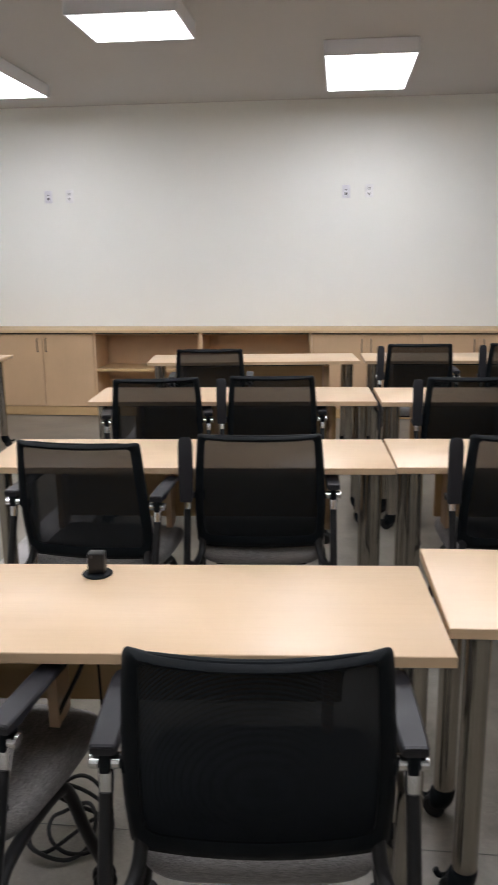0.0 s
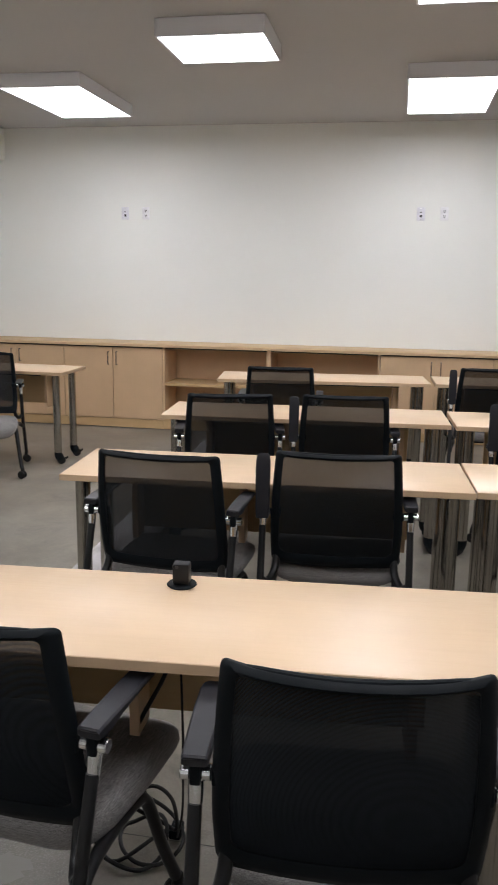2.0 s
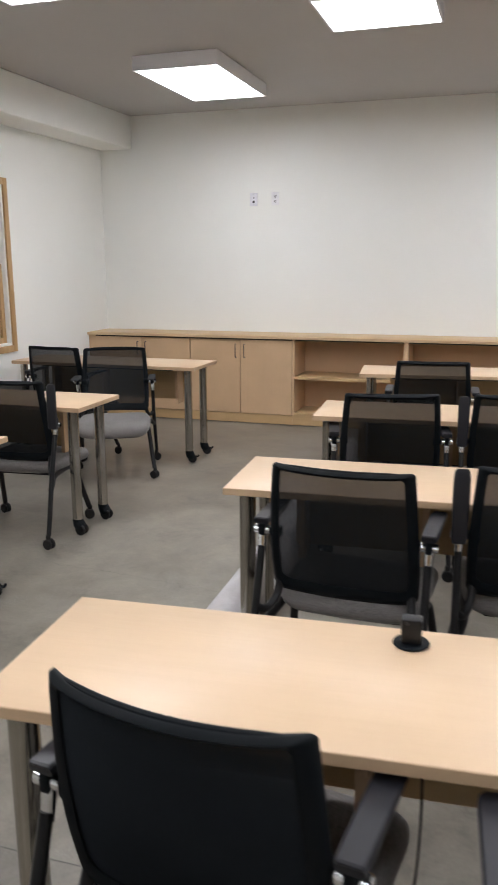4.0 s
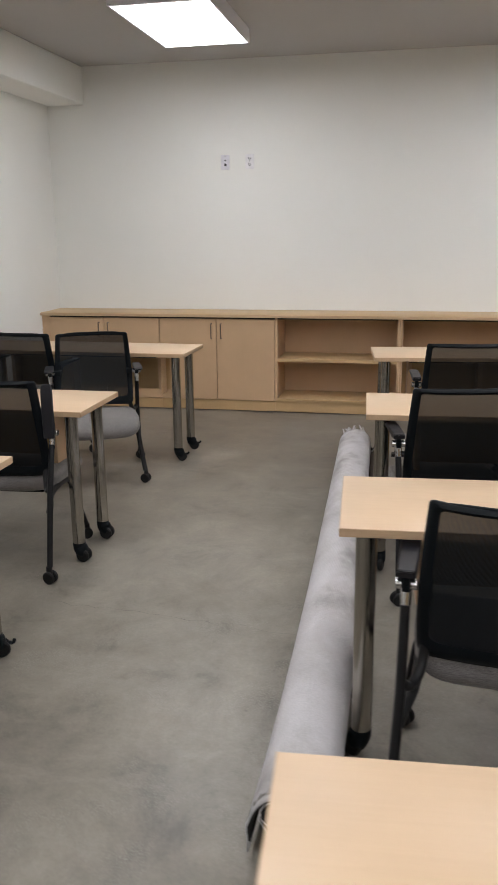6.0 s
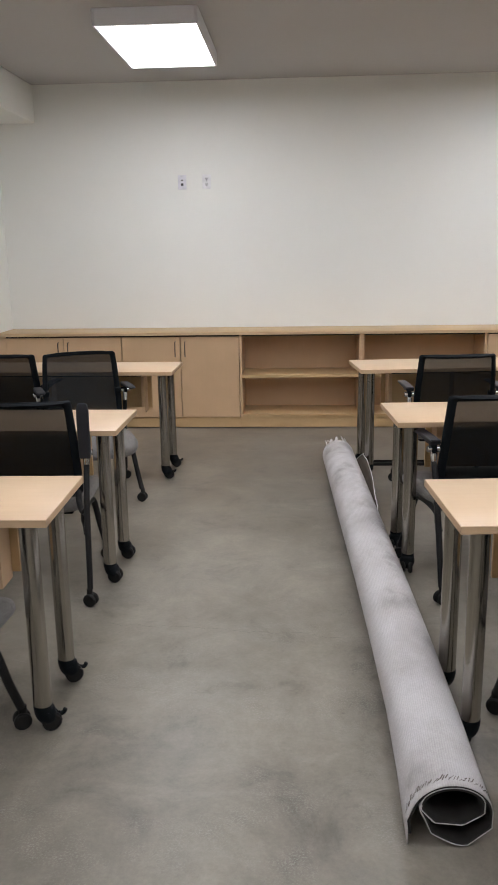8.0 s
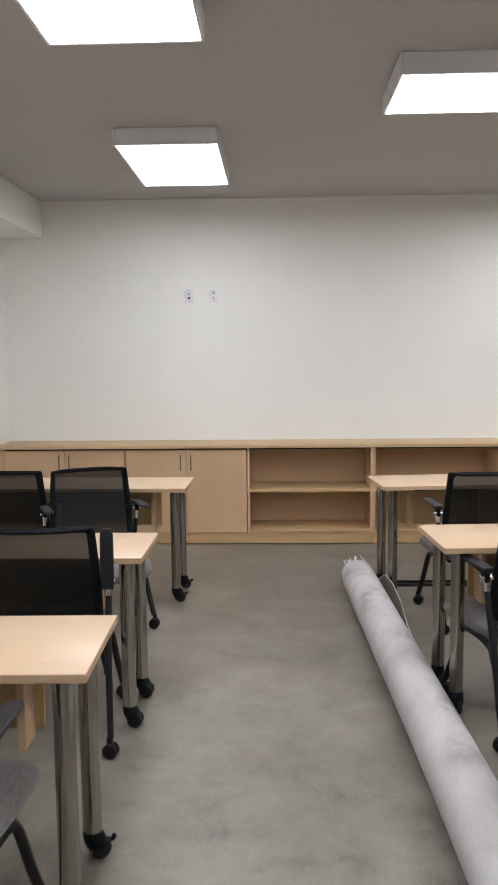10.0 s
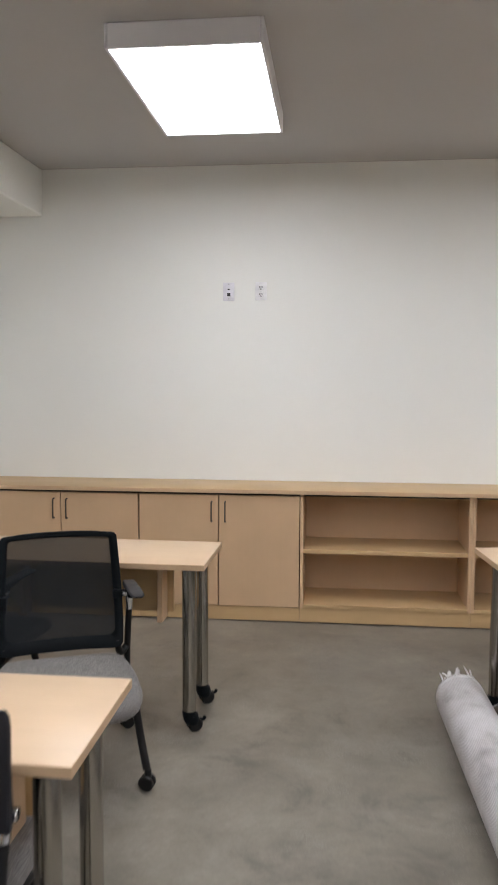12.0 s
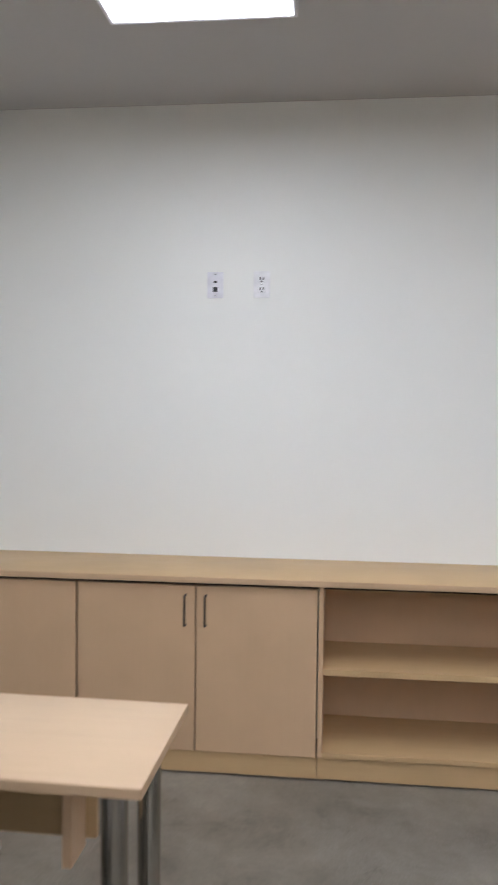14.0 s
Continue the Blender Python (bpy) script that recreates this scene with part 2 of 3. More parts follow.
def tube(bm, pts, r, sides=12, caps=True, closed=False):
    """A round tube along points; r may be a list."""
    pts = [Vector(p) for p in pts]
    rings, n = [], len(pts)
    up = Vector((0.123, 0.456, 0.88)).normalized()
    for i, p in enumerate(pts):
        if closed:
            d = pts[(i + 1) % n] - pts[i - 1]
        else:
            d = pts[min(i + 1, n - 1)] - pts[max(i - 1, 0)]
        d.normalize()
        a = (up - d * up.dot(d)).normalized()
        b = d.cross(a)
        up = a
        rr = r[i] if isinstance(r, (list, tuple)) else r
        rings.append([bm.verts.new(p + rr * (math.cos(t) * a + math.sin(t) * b)) for t in [2 * math.pi * k / sides for k in range(sides)]])
    for i in range(n if closed else n - 1):
        q0, q1 = rings[i], rings[(i + 1) % n]
        for k in range(sides):
            bm.faces.new((q0[k], q0[(k + 1) % sides], q1[(k + 1) % sides], q1[k]))
    if caps and not closed:
        bm.faces.new(rings[0][::-1])
        bm.faces.new(rings[-1])


def tubed(pts, r, sides=12):
    bm = bmesh.new()
    tube(bm, pts, r, sides)
    return bm


def smooth_path(pts, step=8):
    """Catmull-Rom through the points."""
    pts = [Vector(p) for p in pts]
    out = []
    for i in range(len(pts) - 1):
        p0, p1, p2, p3 = pts[max(i - 1, 0)], pts[i], pts[i + 1], pts[min(i + 2, len(pts) - 1)]
        for k in range(step):
            t = k / step
            out.append(0.5 * (2 * p1 + (p2 - p0) * t + (2 * p0 - 5 * p1 + 4 * p2 - p3) * t * t + (3 * p1 - p0 - 3 * p2 + p3) * t ** 3))
    out.append(pts[-1])
    return out


def disc(bm, centre, axis, r, depth, sides=24, bevel=0.0):
    """A short cylinder with softened rims."""
    axis = Vector(axis).normalized()
    c = Vector(centre)
    if bevel:
        hs = [(-depth / 2, r - bevel), (-depth / 2 + bevel, r), (depth / 2 - bevel, r), (depth / 2, r - bevel)]
    else:
        hs = [(-depth / 2, r), (depth / 2, r)]
    tube(bm, [c + axis * h for h, _ in hs], [q for _, q in hs], sides)


def disced(*a, **k):
    bm = bmesh.new()
    disc(bm, *a, **k)
    return bm


def empty(name, m, label, category, group=""):
    e = new(name)
    e.empty_display_size = 0.1
    e.matrix_basis = m
    return tagged(e, label, category, group)


# ---- the room ----
X0, X1, Y0, Y1, H = -4.21, 4.03, -2.5, 8.04, 2.885
T = 0.15
WY0, WY1, WZ0, WZ1 = 5.42, 6.32, 0.83, 2.12


def structure(name, bm, mat, label, category, smooth=False):
    return tagged(part(name, bm, mat, smooth=smooth), label, category, kind="structure")


structure("floor", boxed((X0 - T, Y0 - T, -0.12), (X1 + T, Y1 + T, 0)), FLOOR, "mottled grey sealed concrete floor", "floor")
structure("ceiling", boxed((X0 - T, Y0 - T, H), (X1 + T, Y1 + T, H + 0.15)), CEIL, "smooth painted ceiling, greyed to dim its bounce", "ceiling")
structure("wall_north", boxed((X0 - T, Y1, 0), (X1 + T, Y1 + T, H)), WALL, "plain off-white painted wall behind the cabinets", "wall")
structure("wall_south", boxed((X0 - T, Y0 - T, 0), (X1 + T, Y0, H)), WALL, "plain off-white painted wall", "wall")
structure("wall_east", boxed((X1, Y0, 0), (X1 + T, Y1, H)), WALL, "plain off-white painted wall", "wall")
bm = bmesh.new()
box(bm, (X0 - T, Y0, 0), (X0, WY0, H))
box(bm, (X0 - T, WY1, 0), (X0, Y1, H))
box(bm, (X0 - T, WY0, 0), (X0, WY1, WZ0))
box(bm, (X0 - T, WY0, WZ1), (X0, WY1, H))
structure("wall_west", bm, WALL, "off-white painted wall with a wood-framed window", "wall")
structure("soffit", boxed((X0, Y0, 2.58), (-3.865, Y1, H), 0.012, 2), WALL, "boxed-in white soffit along the ceiling edge", "soffit")

# saw-cut joint across the slab
bm = bmesh.new()
box(bm, (X0, 2.047, 0.0005), (X1, 2.050, 0.0012))
structure("floor_joint", bm, JOINT, "thin dark saw-cut joint across the concrete", "floor joint")

# hairline crack and a scraped patch in the slab
crk = random.Random(9)
bm = bmesh.new()
prev, y = None, 3.9
for k in range(34):
    x = -2.42 + 1.15 * k / 33
    y += crk.uniform(-0.016, 0.014)
    wd = crk.uniform(0.0003, 0.0009)
    row = (bm.verts.new((x, y - wd, 0.0008)), bm.verts.new((x, y + wd, 0.0008)))
    if prev:
        bm.faces.new((prev[0], row[0], row[1], prev[1]))
    prev = row
structure("floor_crack", bm, JOINT, "dark hairline crack in the concrete", "floor crack")
bm = bmesh.new()
rim = [bm.verts.new((-0.84 + (0.07 + crk.uniform(-0.025, 0.025)) * math.cos(k * 0.314), 1.86 + (0.055 + crk.uniform(-0.02, 0.02)) * math.sin(k * 0.314), 0.0009)) for k in range(20)]
bm.faces.new(rim)
structure("floor_patch", bm, PATCHED, "pale scraped patch on the concrete", "floor patch")

# window
win = tagged(new("window_1"), "double-hung window in a golden pine frame", "window", kind="structure")
win.location = (X0, (WY0 + WY1) / 2, WZ0)
hw, hh = (WY1 - WY0) / 2, WZ1 - WZ0
cw = 0.055
for lo, hi, nm in (((0, -hw - cw, -cw), (0.018, -hw, hh + cw), "casing"), ((0, hw, -cw), (0.018, hw + cw, hh + cw), "casing"),
                   ((0, -hw, hh), (0.018, hw, hh + cw), "casing"), ((0, -hw, -cw), (0.02, hw, 0), "casing")):
    part(nm, boxed(lo, hi, 0.004), PINE, win)
for lo, hi in (((-T, -hw, 0), (0, -hw + 0.02, hh)), ((-T, hw - 0.02, 0), (0, hw, hh)), ((-T, -hw + 0.02, hh - 0.02), (0, hw - 0.02, hh)), ((-T, -hw + 0.02, 0), (0.0, hw - 0.02, 0.02))):
    part("jamb", boxed(lo, hi, 0.002), WALL, win, "white painted jamb")
for z0, z1, x in ((0.02, hh / 2 + 0.02, -0.07), (hh / 2 - 0.02, hh - 0.02, -0.11)):
    fr = bmesh.new()
    a, s = hw - 0.02, 0.045
    box(fr, (x, -a, z0), (x + 0.035, -a + s, z1), 0.003)
    box(fr, (x, a - s, z0), (x + 0.035, a, z1), 0.003)
    box(fr, (x, -a + s, z0), (x + 0.035, a - s, z0 + s), 0.003)
    box(fr, (x, -a + s, z1 - s), (x + 0.035, a - s, z1), 0.003)
    sash = part("sash", fr, PINE, win)
    pane = part("pane", boxed((x + 0.014, -a + s, z0 + s), (x + 0.02, a - s, z1 - s)), GLASS, sash, smooth=False)
    pane.visible_shadow = False

# ground outside the window
gm, gn, gl, gb = material("dark_ground", (0.05, 0.055, 0.05), 0.9)
gl.new(ramp(gn, gl, noise_tex(gn, gl, coords(gn, gl), 0.6, 5), [(0.3, (0.03, 0.035, 0.03)), (0.7, (0.07, 0.07, 0.065))]), gb.inputs["Base Color"])
structure("ground", boxed((-400, -400, -0.5), (400, 400, -0.3)), gm, "dark ground outside the window", "ground")


# ---- ceiling lamps ----
def ceiling_lamp(x0, x1, y0, y1):
    e = empty("ceiling_light", pose((x0 + x1) / 2, (y0 + y1) / 2, H), "lit white surface-mounted LED panel on the ceiling", "ceiling light", "ceiling lights")
    a, b, d = (x1 - x0) / 2, (y1 - y0) / 2, 0.097
    lip = 0.014
    fr = bmesh.new()
    for lo, hi in (((-a - lip, -b - lip, -d), (-a, b + lip, 0)), ((a, -b - lip, -d), (a + lip, b + lip, 0)), ((-a, -b - lip, -d), (a, -b, 0)), ((-a, b, -d), (a, b + lip, 0))):
        box(fr, lo, hi, 0.003, 1)
    part("frame", fr, HOUSING, e)
    part("diffuser", boxed((-a, -b, -d + 0.004), (a, b, -d + 0.02)), DIFFUSER, e, "glowing white diffuser", smooth=False)
    return e


for x0, x1, y0, y1 in ((-2.81, -2.215, 5.93, 7.05), (-1.303, -0.708, 4.84, 5.415), (0.083, 0.678, 5.98, 7.175), (-2.765, -2.165, 3.24, 4.4), (0.115, 0.71, 3.3, 4.47),
                       # the six panels from here on are invented, out of view, to light the room
                       (-1.26, -0.67, 2.0, 2.59), (-2.7, -2.11, 0.45, 1.64), (0.12, 0.71, 0.5, 1.69), (1.6, 2.19, 4.8, 5.39), (-1.24, -0.65, -0.8, -0.21), (1.62, 2.21, 1.9, 2.49)):
    ceiling_lamp(x0, x1, y0, y1)

# ---- wall plates ----
def data_plate(x):
    e = empty("data_outlet", pose(x, Y1, 2.075), "white data outlet plate on the wall", "wall outlet", "wall outlets")
    part("plate", boxed((-0.037, -0.006, -0.059), (0.037, 0, 0.059), 0.003), PLATE, e, "pale grey plate")
    part("jack", boxed((-0.0105, -0.008, -0.03), (0.0105, -0.005, -0.009), 0.001, 1), SLOT, e, "dark data jack")
    part("port", boxed((-0.0075, -0.0075, 0.01), (0.0075, -0.005, 0.019), 0.001, 1), SLOT, e, "small dark port")
    for z in (-0.048, 0.048):
        part("screw", disced((0, -0.0065, z), (0, 1, 0), 0.0035, 0.002, 10), CHROME, e)


def socket(x):
    e = empty("power_outlet", pose(x, Y1, 2.077), "white double power outlet plate on the wall", "wall outlet", "wall outlets")
    part("plate", boxed((-0.037, -0.006, -0.059), (0.037, 0, 0.059), 0.003), WHITE, e)
    for z in (-0.0225, 0.0225):
        r = part("receptacle", boxed((-0.017, -0.009, z - 0.015), (0.017, -0.005, z + 0.015), 0.0025), GLOSSY, e, "glossy white receptacle")
        for dx, h in ((-0.0068, 0.0066), (0.0068, 0.0055)):
            part("slot", boxed((dx - 0.003, -0.0097, z + 0.003 - h), (dx + 0.003, -0.0085, z + 0.003 + h)), SLOT, r, smooth=False)
        part("slot", disced((0, -0.009, z - 0.0095), (0, 1, 0), 0.0045, 0.0012, 10), SLOT, r)
    part("screw", disced((0, -0.0065, 0), (0, 1, 0), 0.0035, 0.002, 10), CHROME, e)


for px in (-2.615, 0.245):
    data_plate(px)
    socket(px + 0.212)

# ---- built-in cabinets ----
CF, CT, CB = 7.617, 0.79, 0.1


def door_cabinet(x0, x1):
    e = empty("base_cabinet", pose((x0 + x1) / 2, Y1, 0), "maple veneer base cabinet with two closed doors", "cabinet", "wall cabinets")
    w, d = (x1 - x0) / 2, Y1 - CF
    part("body", boxed((-w + 0.012, -d + 0.13, 0.001), (w - 0.012, 0, 0.806)), CABZ, e, smooth=False)
    part("plinth", boxed((-w + 0.0005, -d + 0.01, 0.008), (w - 0.0005, -d + 0.0595, CB - 0.005), 0.001, 1), CABX, e)
    # added dark strip: the shade between door tops and counter, as colour
    part("reveal_strip", boxed((-w + 0.0005, -d + 0.008, CT + 0.004), (w - 0.0005, -d + 0.03, 0.806)), GAP_SHADE, e, "added dark strip painting the shade under the counter", smooth=False)
    for s in (-1, 1):
        xa, xb = (-w + 0.005, -0.003) if s < 0 else (0.003, w - 0.005)
        dr = part("door", boxed((xa, -d, CB), (xb, -d + 0.02, CT + 0.002), 0.0015, 1), CABZ, e)
        hx = s * 0.042
        hb = bmesh.new()
        z0, z1, y = 0.628, 0.752, -d
        tube(hb, smooth_path([(hx, y, z0), (hx, y - 0.022, z0 + 0.002), (hx, y - 0.028, z0 + 0.014), (hx, y - 0.028, z1 - 0.014), (hx, y - 0.022, z1 - 0.002), (hx, y, z1)], 4), 0.0048, 8)
        part("handle", hb, PULL, dr, "dark nickel bar pull")
    return e


def open_shelf(x0, x1):
    e = empty("open_shelf_unit", pose((x0 + x1) / 2, Y1, 0), "empty open maple shelf unit with one shelf", "shelf", "wall cabinets")
    w, d, t = (x1 - x0) / 2, Y1 - CF, 0.02
    part("side_panel", boxed((-w + 0.0005, -d, CB), (-w + t, -0.012, 0.806), 0.001, 1), CABZ, e)
    part("side_panel", boxed((w - t, -d, CB), (w - 0.0005, -0.012, 0.806), 0.001, 1), CABZ, e)
    part("back_panel", boxed((-w, -0.012, CB), (w, 0, 0.806)), CABZ, e, smooth=False)
    part("bottom_panel", boxed((-w + t, -d + 0.001, CB), (w - t, -0.012, CB + 0.022), 0.001, 1), CABX, e)
    part("shelf", boxed((-w + t, -d + 0.012, 0.438), (w - t, -0.012, 0.464), 0.001, 1), CABX, e)
    part("top_rail", boxed((-w + t, -d + 0.03, 0.786), (w - t, -0.012, 0.806), 0.001, 1), CABX, e)
    # same painted shade above the open shelf, not a cabinet part
    part("reveal_strip", boxed((-w + t, -d + 0.008, 0.794), (w - t, -d + 0.0295, 0.806)), GAP_SHADE, e, "added dark strip painting the shade under the counter", smooth=False)
    part("plinth", boxed((-w + 0.0005, -d + 0.01, 0.008), (w - 0.0005, -d + 0.029, CB - 0.002), 0.001, 1), CABX, e)
    return e


door_cabinet(-4.13, -3.125)
door_cabinet(-3.125, -2.117)
open_shelf(-2.117, -1.086)
open_shelf(-1.086, -0.052)
door_cabinet(-0.052, 0.95)
door_cabinet(0.95, 1.955)
door_cabinet(1.955, 2.96)
door_cabinet(2.96, 3.965)
for xa, xb in ((X0, -4.13), (3.965, X1)):
    tagged(part("filler_panel", boxed((xa, CF + 0.012, 0), (xb, Y1, 0.806), 0.001, 1), CABZ), "narrow maple filler strip beside the cabinets", "filler panel")
counter = empty("countertop", pose(0, Y1, 0.807), "long maple laminate counter along the wall", "countertop")
part("slab", boxed((X0 + 0.001, CF - Y1 - 0.018, 0.001), (X1 - 0.001, -0.001, 0.025), 0.002), CABX, counter)
part("front_edge", boxed((X0 + 0.001, CF - Y1 - 0.022, 0.0), (X1 - 0.001, CF - Y1 - 0.0185, 0.0242), 0.0015, 1), EDGE, counter, "maple front edge band")


# ---- tables ----
TW, TD, TH = 1.58, 0.475, 0.74


def castor(parent, x, y, lever=True, turn=0.0):
    """Twin-wheel castor under a bulging elbow hood, with a hooked brake lever."""
    m = pose(x, y, 0, 0, 0, turn)
    c = bmesh.new()
    for s in (-1, 1):
        disc(c, (s * 0.0155, 0.022, 0.032), (1, 0, 0), 0.032, 0.021, 22, 0.006)
    disc(c, (0, 0.022, 0.032), (1, 0, 0), 0.012, 0.034, 12)
    bmesh.ops.transform(c, matrix=m, verts=c.verts)
    k = part("castor", c, RUBBER, parent, "black twin-wheel castor")
    h = bmesh.new()
    elbow = smooth_path([(0, 0, 0.093), (0, 0, 0.079), (0, 0.005, 0.065), (0, 0.015, 0.052), (0, 0.03, 0.045), (0, 0.042, 0.043)], 3)
    tube(h, elbow, [0.0305] * 4 + [0.031, 0.032, 0.033, 0.034, 0.034, 0.034, 0.033, 0.031, 0.028, 0.023, 0.016, 0.008], 20)
    for v in h.verts:
        v.co.z = max(v.co.z, 0.016)
    for z in (0.058, 0.07):
        disc(h, (0.0315, 0.008, z), (1, 0, 0), 0.0035, 0.004, 8)
    bmesh.ops.transform(h, matrix=m, verts=h.verts)
    hood = part("hood", h, BLACK, k, "black castor hood")
    if lever:
        g = bmesh.new()
        tube(g, smooth_path([(0, 0.05, 0.046), (0, 0.06, 0.042), (0, 0.068, 0.047), (0, 0.071, 0.056)], 4), [0.006] * 5 + [0.0065] * 5 + [0.007, 0.0065, 0.004], 10)
        bmesh.ops.transform(g, matrix=m @ Matrix.Diagonal((1.5, 1, 1, 1)), verts=g.verts)
        part("brake_lever", g, BLACK, k, "hooked black brake lever")
    return k


def table(name, label, turns, lever):
    e = empty(name, Matrix(), label, "table", "training tables")
    w, d = TW / 2, TD / 2
    part("tabletop", boxed((-w, -d, TH - 0.0255), (w, d, TH), 0.002, 2), MAPLE, e, "pale maple laminate top")
    part("edge_band", boxed((-w - 0.0012, -d - 0.0012, TH - 0.0252), (w + 0.0012, d + 0.0012, TH - 0.0012), 0.001, 1), EDGE, e, "slightly darker maple edge band")
    for sx in (-1, 1):
        for sy in (-1, 1):
            lx, ly = sx * (w - 0.074), (-d + 0.058 if sy < 0 else d - 0.118)
            lg = part("leg", tubed([(lx, ly, 0.09), (lx, ly, TH - 0.0257)], 0.0295, 28), STEEL, e, "brushed steel tube leg")
            castor(e, lx, ly, lever, turns[0] if sx < 0 else turns[1])
    part("rail", boxed((-w + 0.22, -d + 0.085, TH - 0.045), (w - 0.22, -d + 0.11, TH - 0.0257), 0.003), POWDER, e, "black steel under-rail")
    part("modesty_panel", boxed((-w + 0.2, 0.085, 0.44), (w - 0.2, 0.103, TH - 0.026), 0.0015, 1), CABX, e, "maple modesty panel")
    for bx in (-(w - 0.24), -0.1, w - 0.24):
        part("bracket", boxed((bx - 0.012, -0.02, 0.42), (bx + 0.012, 0.0845, TH - 0.026), 0.0015, 1), CABZ, e, "maple bracket board")
    return e


base_table = table("training_table", "pale maple training table on steel legs with castors", (60, -60), True)
turned_table = table("training_table", "pale maple training table with its castors swivelled round", (165, -95), False)
TABLES = ((-0.37, 1.886, 4.0), (-0.392, 3.325, 3.5), (-0.40, 4.71, 3.5), (-0.455, 6.34, 6.0), (1.218, 2.095, 2.0), (1.195, 3.43, 3.0), (1.207, 4.78, 3.0), (1.172, 6.47, 3.0),
          (-3.233, 6.25, -1.0), (-3.221, 4.51, 0.0), (-3.172, 3.295, 1.5))
TURNED = (2, 9)
for k, (x, y, r) in enumerate(TABLES):
    first = turned_table if k in TURNED else base_table
    if k in (0, 2):
        first.matrix_basis = pose(x, y, 0, 0, 0, r)
    else:
        copy_thing(first, pose(x, y, 0, 0, 0, r))


# ---- chairs ----
BB, BT = 0.45, 0.92


def back_point(a, z, off=0.0):
    """A point on the curved backrest: a across (-1..1 of half width), z height."""
    v = (z - BB) / (BT - BB)
    half = 0.214 + 0.006 * math.sin(math.pi * min(max(v, 0), 1)) + 0.014 * min(1.0, 1.4 * (1 - v))
    u = a / 0.205
    y = -(0.029 + 0.015 * v) * (1 - u * u) + 0.014 * u ** 6 * max(v, 0) + 0.088 * (1 - v) - 0.012 * math.sin(math.pi * min(max(v, 0), 1)) + off
    return Vector((u * half, y, z))


def round_rect(x0, x1, z0, z1, rb, rt, n=7):
    pts = []
    for cx, cz, a0, r in ((x1 - rt, z1 - rt, 0, rt), (x0 + rt, z1 - rt, 90, rt), (x0 + rb, z0 + rb, 180, rb), (x1 - rb, z0 + rb, 270, rb)):
        for k in range(n):
            a = radians(a0 + 90 * k / (n - 1))
            pts.append((cx + r * math.cos(a), cz + r * math.sin(a)))
    out = []
    for i, p in enumerate(pts):
        q = pts[(i + 1) % len(pts)]
        out.append(p)
        gap = math.hypot(q[0] - p[0], q[1] - p[1])
        if gap > 0.06:
            k = 10
            out += [(p[0] + (q[0] - p[0]) * j / k, p[1] + (q[1] - p[1]) * j / k) for j in range(1, k)]
    return out


def armrest(e, s, up):
    """Arm pad on a chrome pivot; folds up about the pivot."""
    px, py, pz = s * 0.259, 0.048, 0.674
    fold = pose(px, py, pz) @ pose(0, 0, 0, 88 if up else 1, 0, 0) @ pose(-px, -0.018, -pz)
    b = bmesh.new()
    secs = ((-0.024, 0.0255, 0.034, 0.044), (-0.02, 0.0275, 0.02, 0.047), (0.02, 0.029, 0.017, 0.048), (0.06, 0.03, 0.026, 0.0485), (0.13, 0.031, 0.031, 0.0485),
            (0.19, 0.0305, 0.031, 0.047), (0.212, 0.027, 0.031, 0.045), (0.222, 0.02, 0.032, 0.042))
    rings = []
    for y, hwid, lo, hi in secs:
        y, hwid, hi = y * (1.03 if y > 0 else 1.0), hwid * 0.83, hi - 0.003
        prof = [(-hwid + 0.006, lo), (hwid - 0.006, lo), (hwid, lo + 0.004), (hwid, hi - 0.004), (hwid - 0.004, hi), (-hwid + 0.004, hi), (-hwid, hi - 0.004), (-hwid, lo + 0.004)]
        rings.append([b.verts.new((px + x, y + 0.018, pz + z)) for x, z in prof])
    for r0, r1 in zip(rings, rings[1:]):
        for k in range(8):
            b.faces.new((r0[k], r0[(k + 1) % 8], r1[(k + 1) % 8], r1[k]))
    b.faces.new(rings[0])
    b.faces.new(rings[-1][::-1])
    bmesh.ops.transform(b, matrix=fold, verts=b.verts)
    arm = part("armrest", b, ARMPAD, e, "folded-up black armrest" if up else "black armrest pad", sharp=28)
    hub = boxed((px - 0.0095, 0.0, pz - 0.022), (px + 0.0095, 0.05, pz + 0.03), 0.004)
    bmesh.ops.transform(hub, matrix=fold, verts=hub.verts)
    part("arm_hub", hub, BLACK, arm)
    for q in (-1, 1):
        part("pivot_cap", disced((px + q * 0.0182, py, pz - 0.004), (1, 0, 0), 0.0152, 0.017, 22, 0.002), CHROME, arm, "chrome pivot cap")
    part("ferrule", tubed([(px, py - 0.013, pz - 0.078), (px, py - 0.004, pz - 0.03), (px, py, pz - 0.014)], [0.0118, 0.0142, 0.0142], 18), CHROME, arm, "chrome ferrule")
    xa, xb = sorted((s * 0.196, px - s * 0.0275))
    part("link", boxed((xa, py - 0.016, pz - 0.022), (xb, py + 0.014, pz + 0.012), 0.004), BLACK, arm)


def small_castor(e, x, y, turn):
    c = bmesh.new()
    for s in (-1, 1):
        disc(c, (s * 0.013, 0, 0.029), (1, 0, 0), 0.029, 0.018, 18, 0.004)
    box(c, (-0.008, -0.012, 0.02), (0.008, 0.016, 0.058), 0.004)
    disc(c, (0, 0.004, 0.065), (0, 0, 1), 0.013, 0.03, 14, 0.002)
    bmesh.ops.transform(c, matrix=pose(x, y, 0, 0, 0, turn), verts=c.verts)
    part("castor", c, RUBBER, e, "small black twin castor")


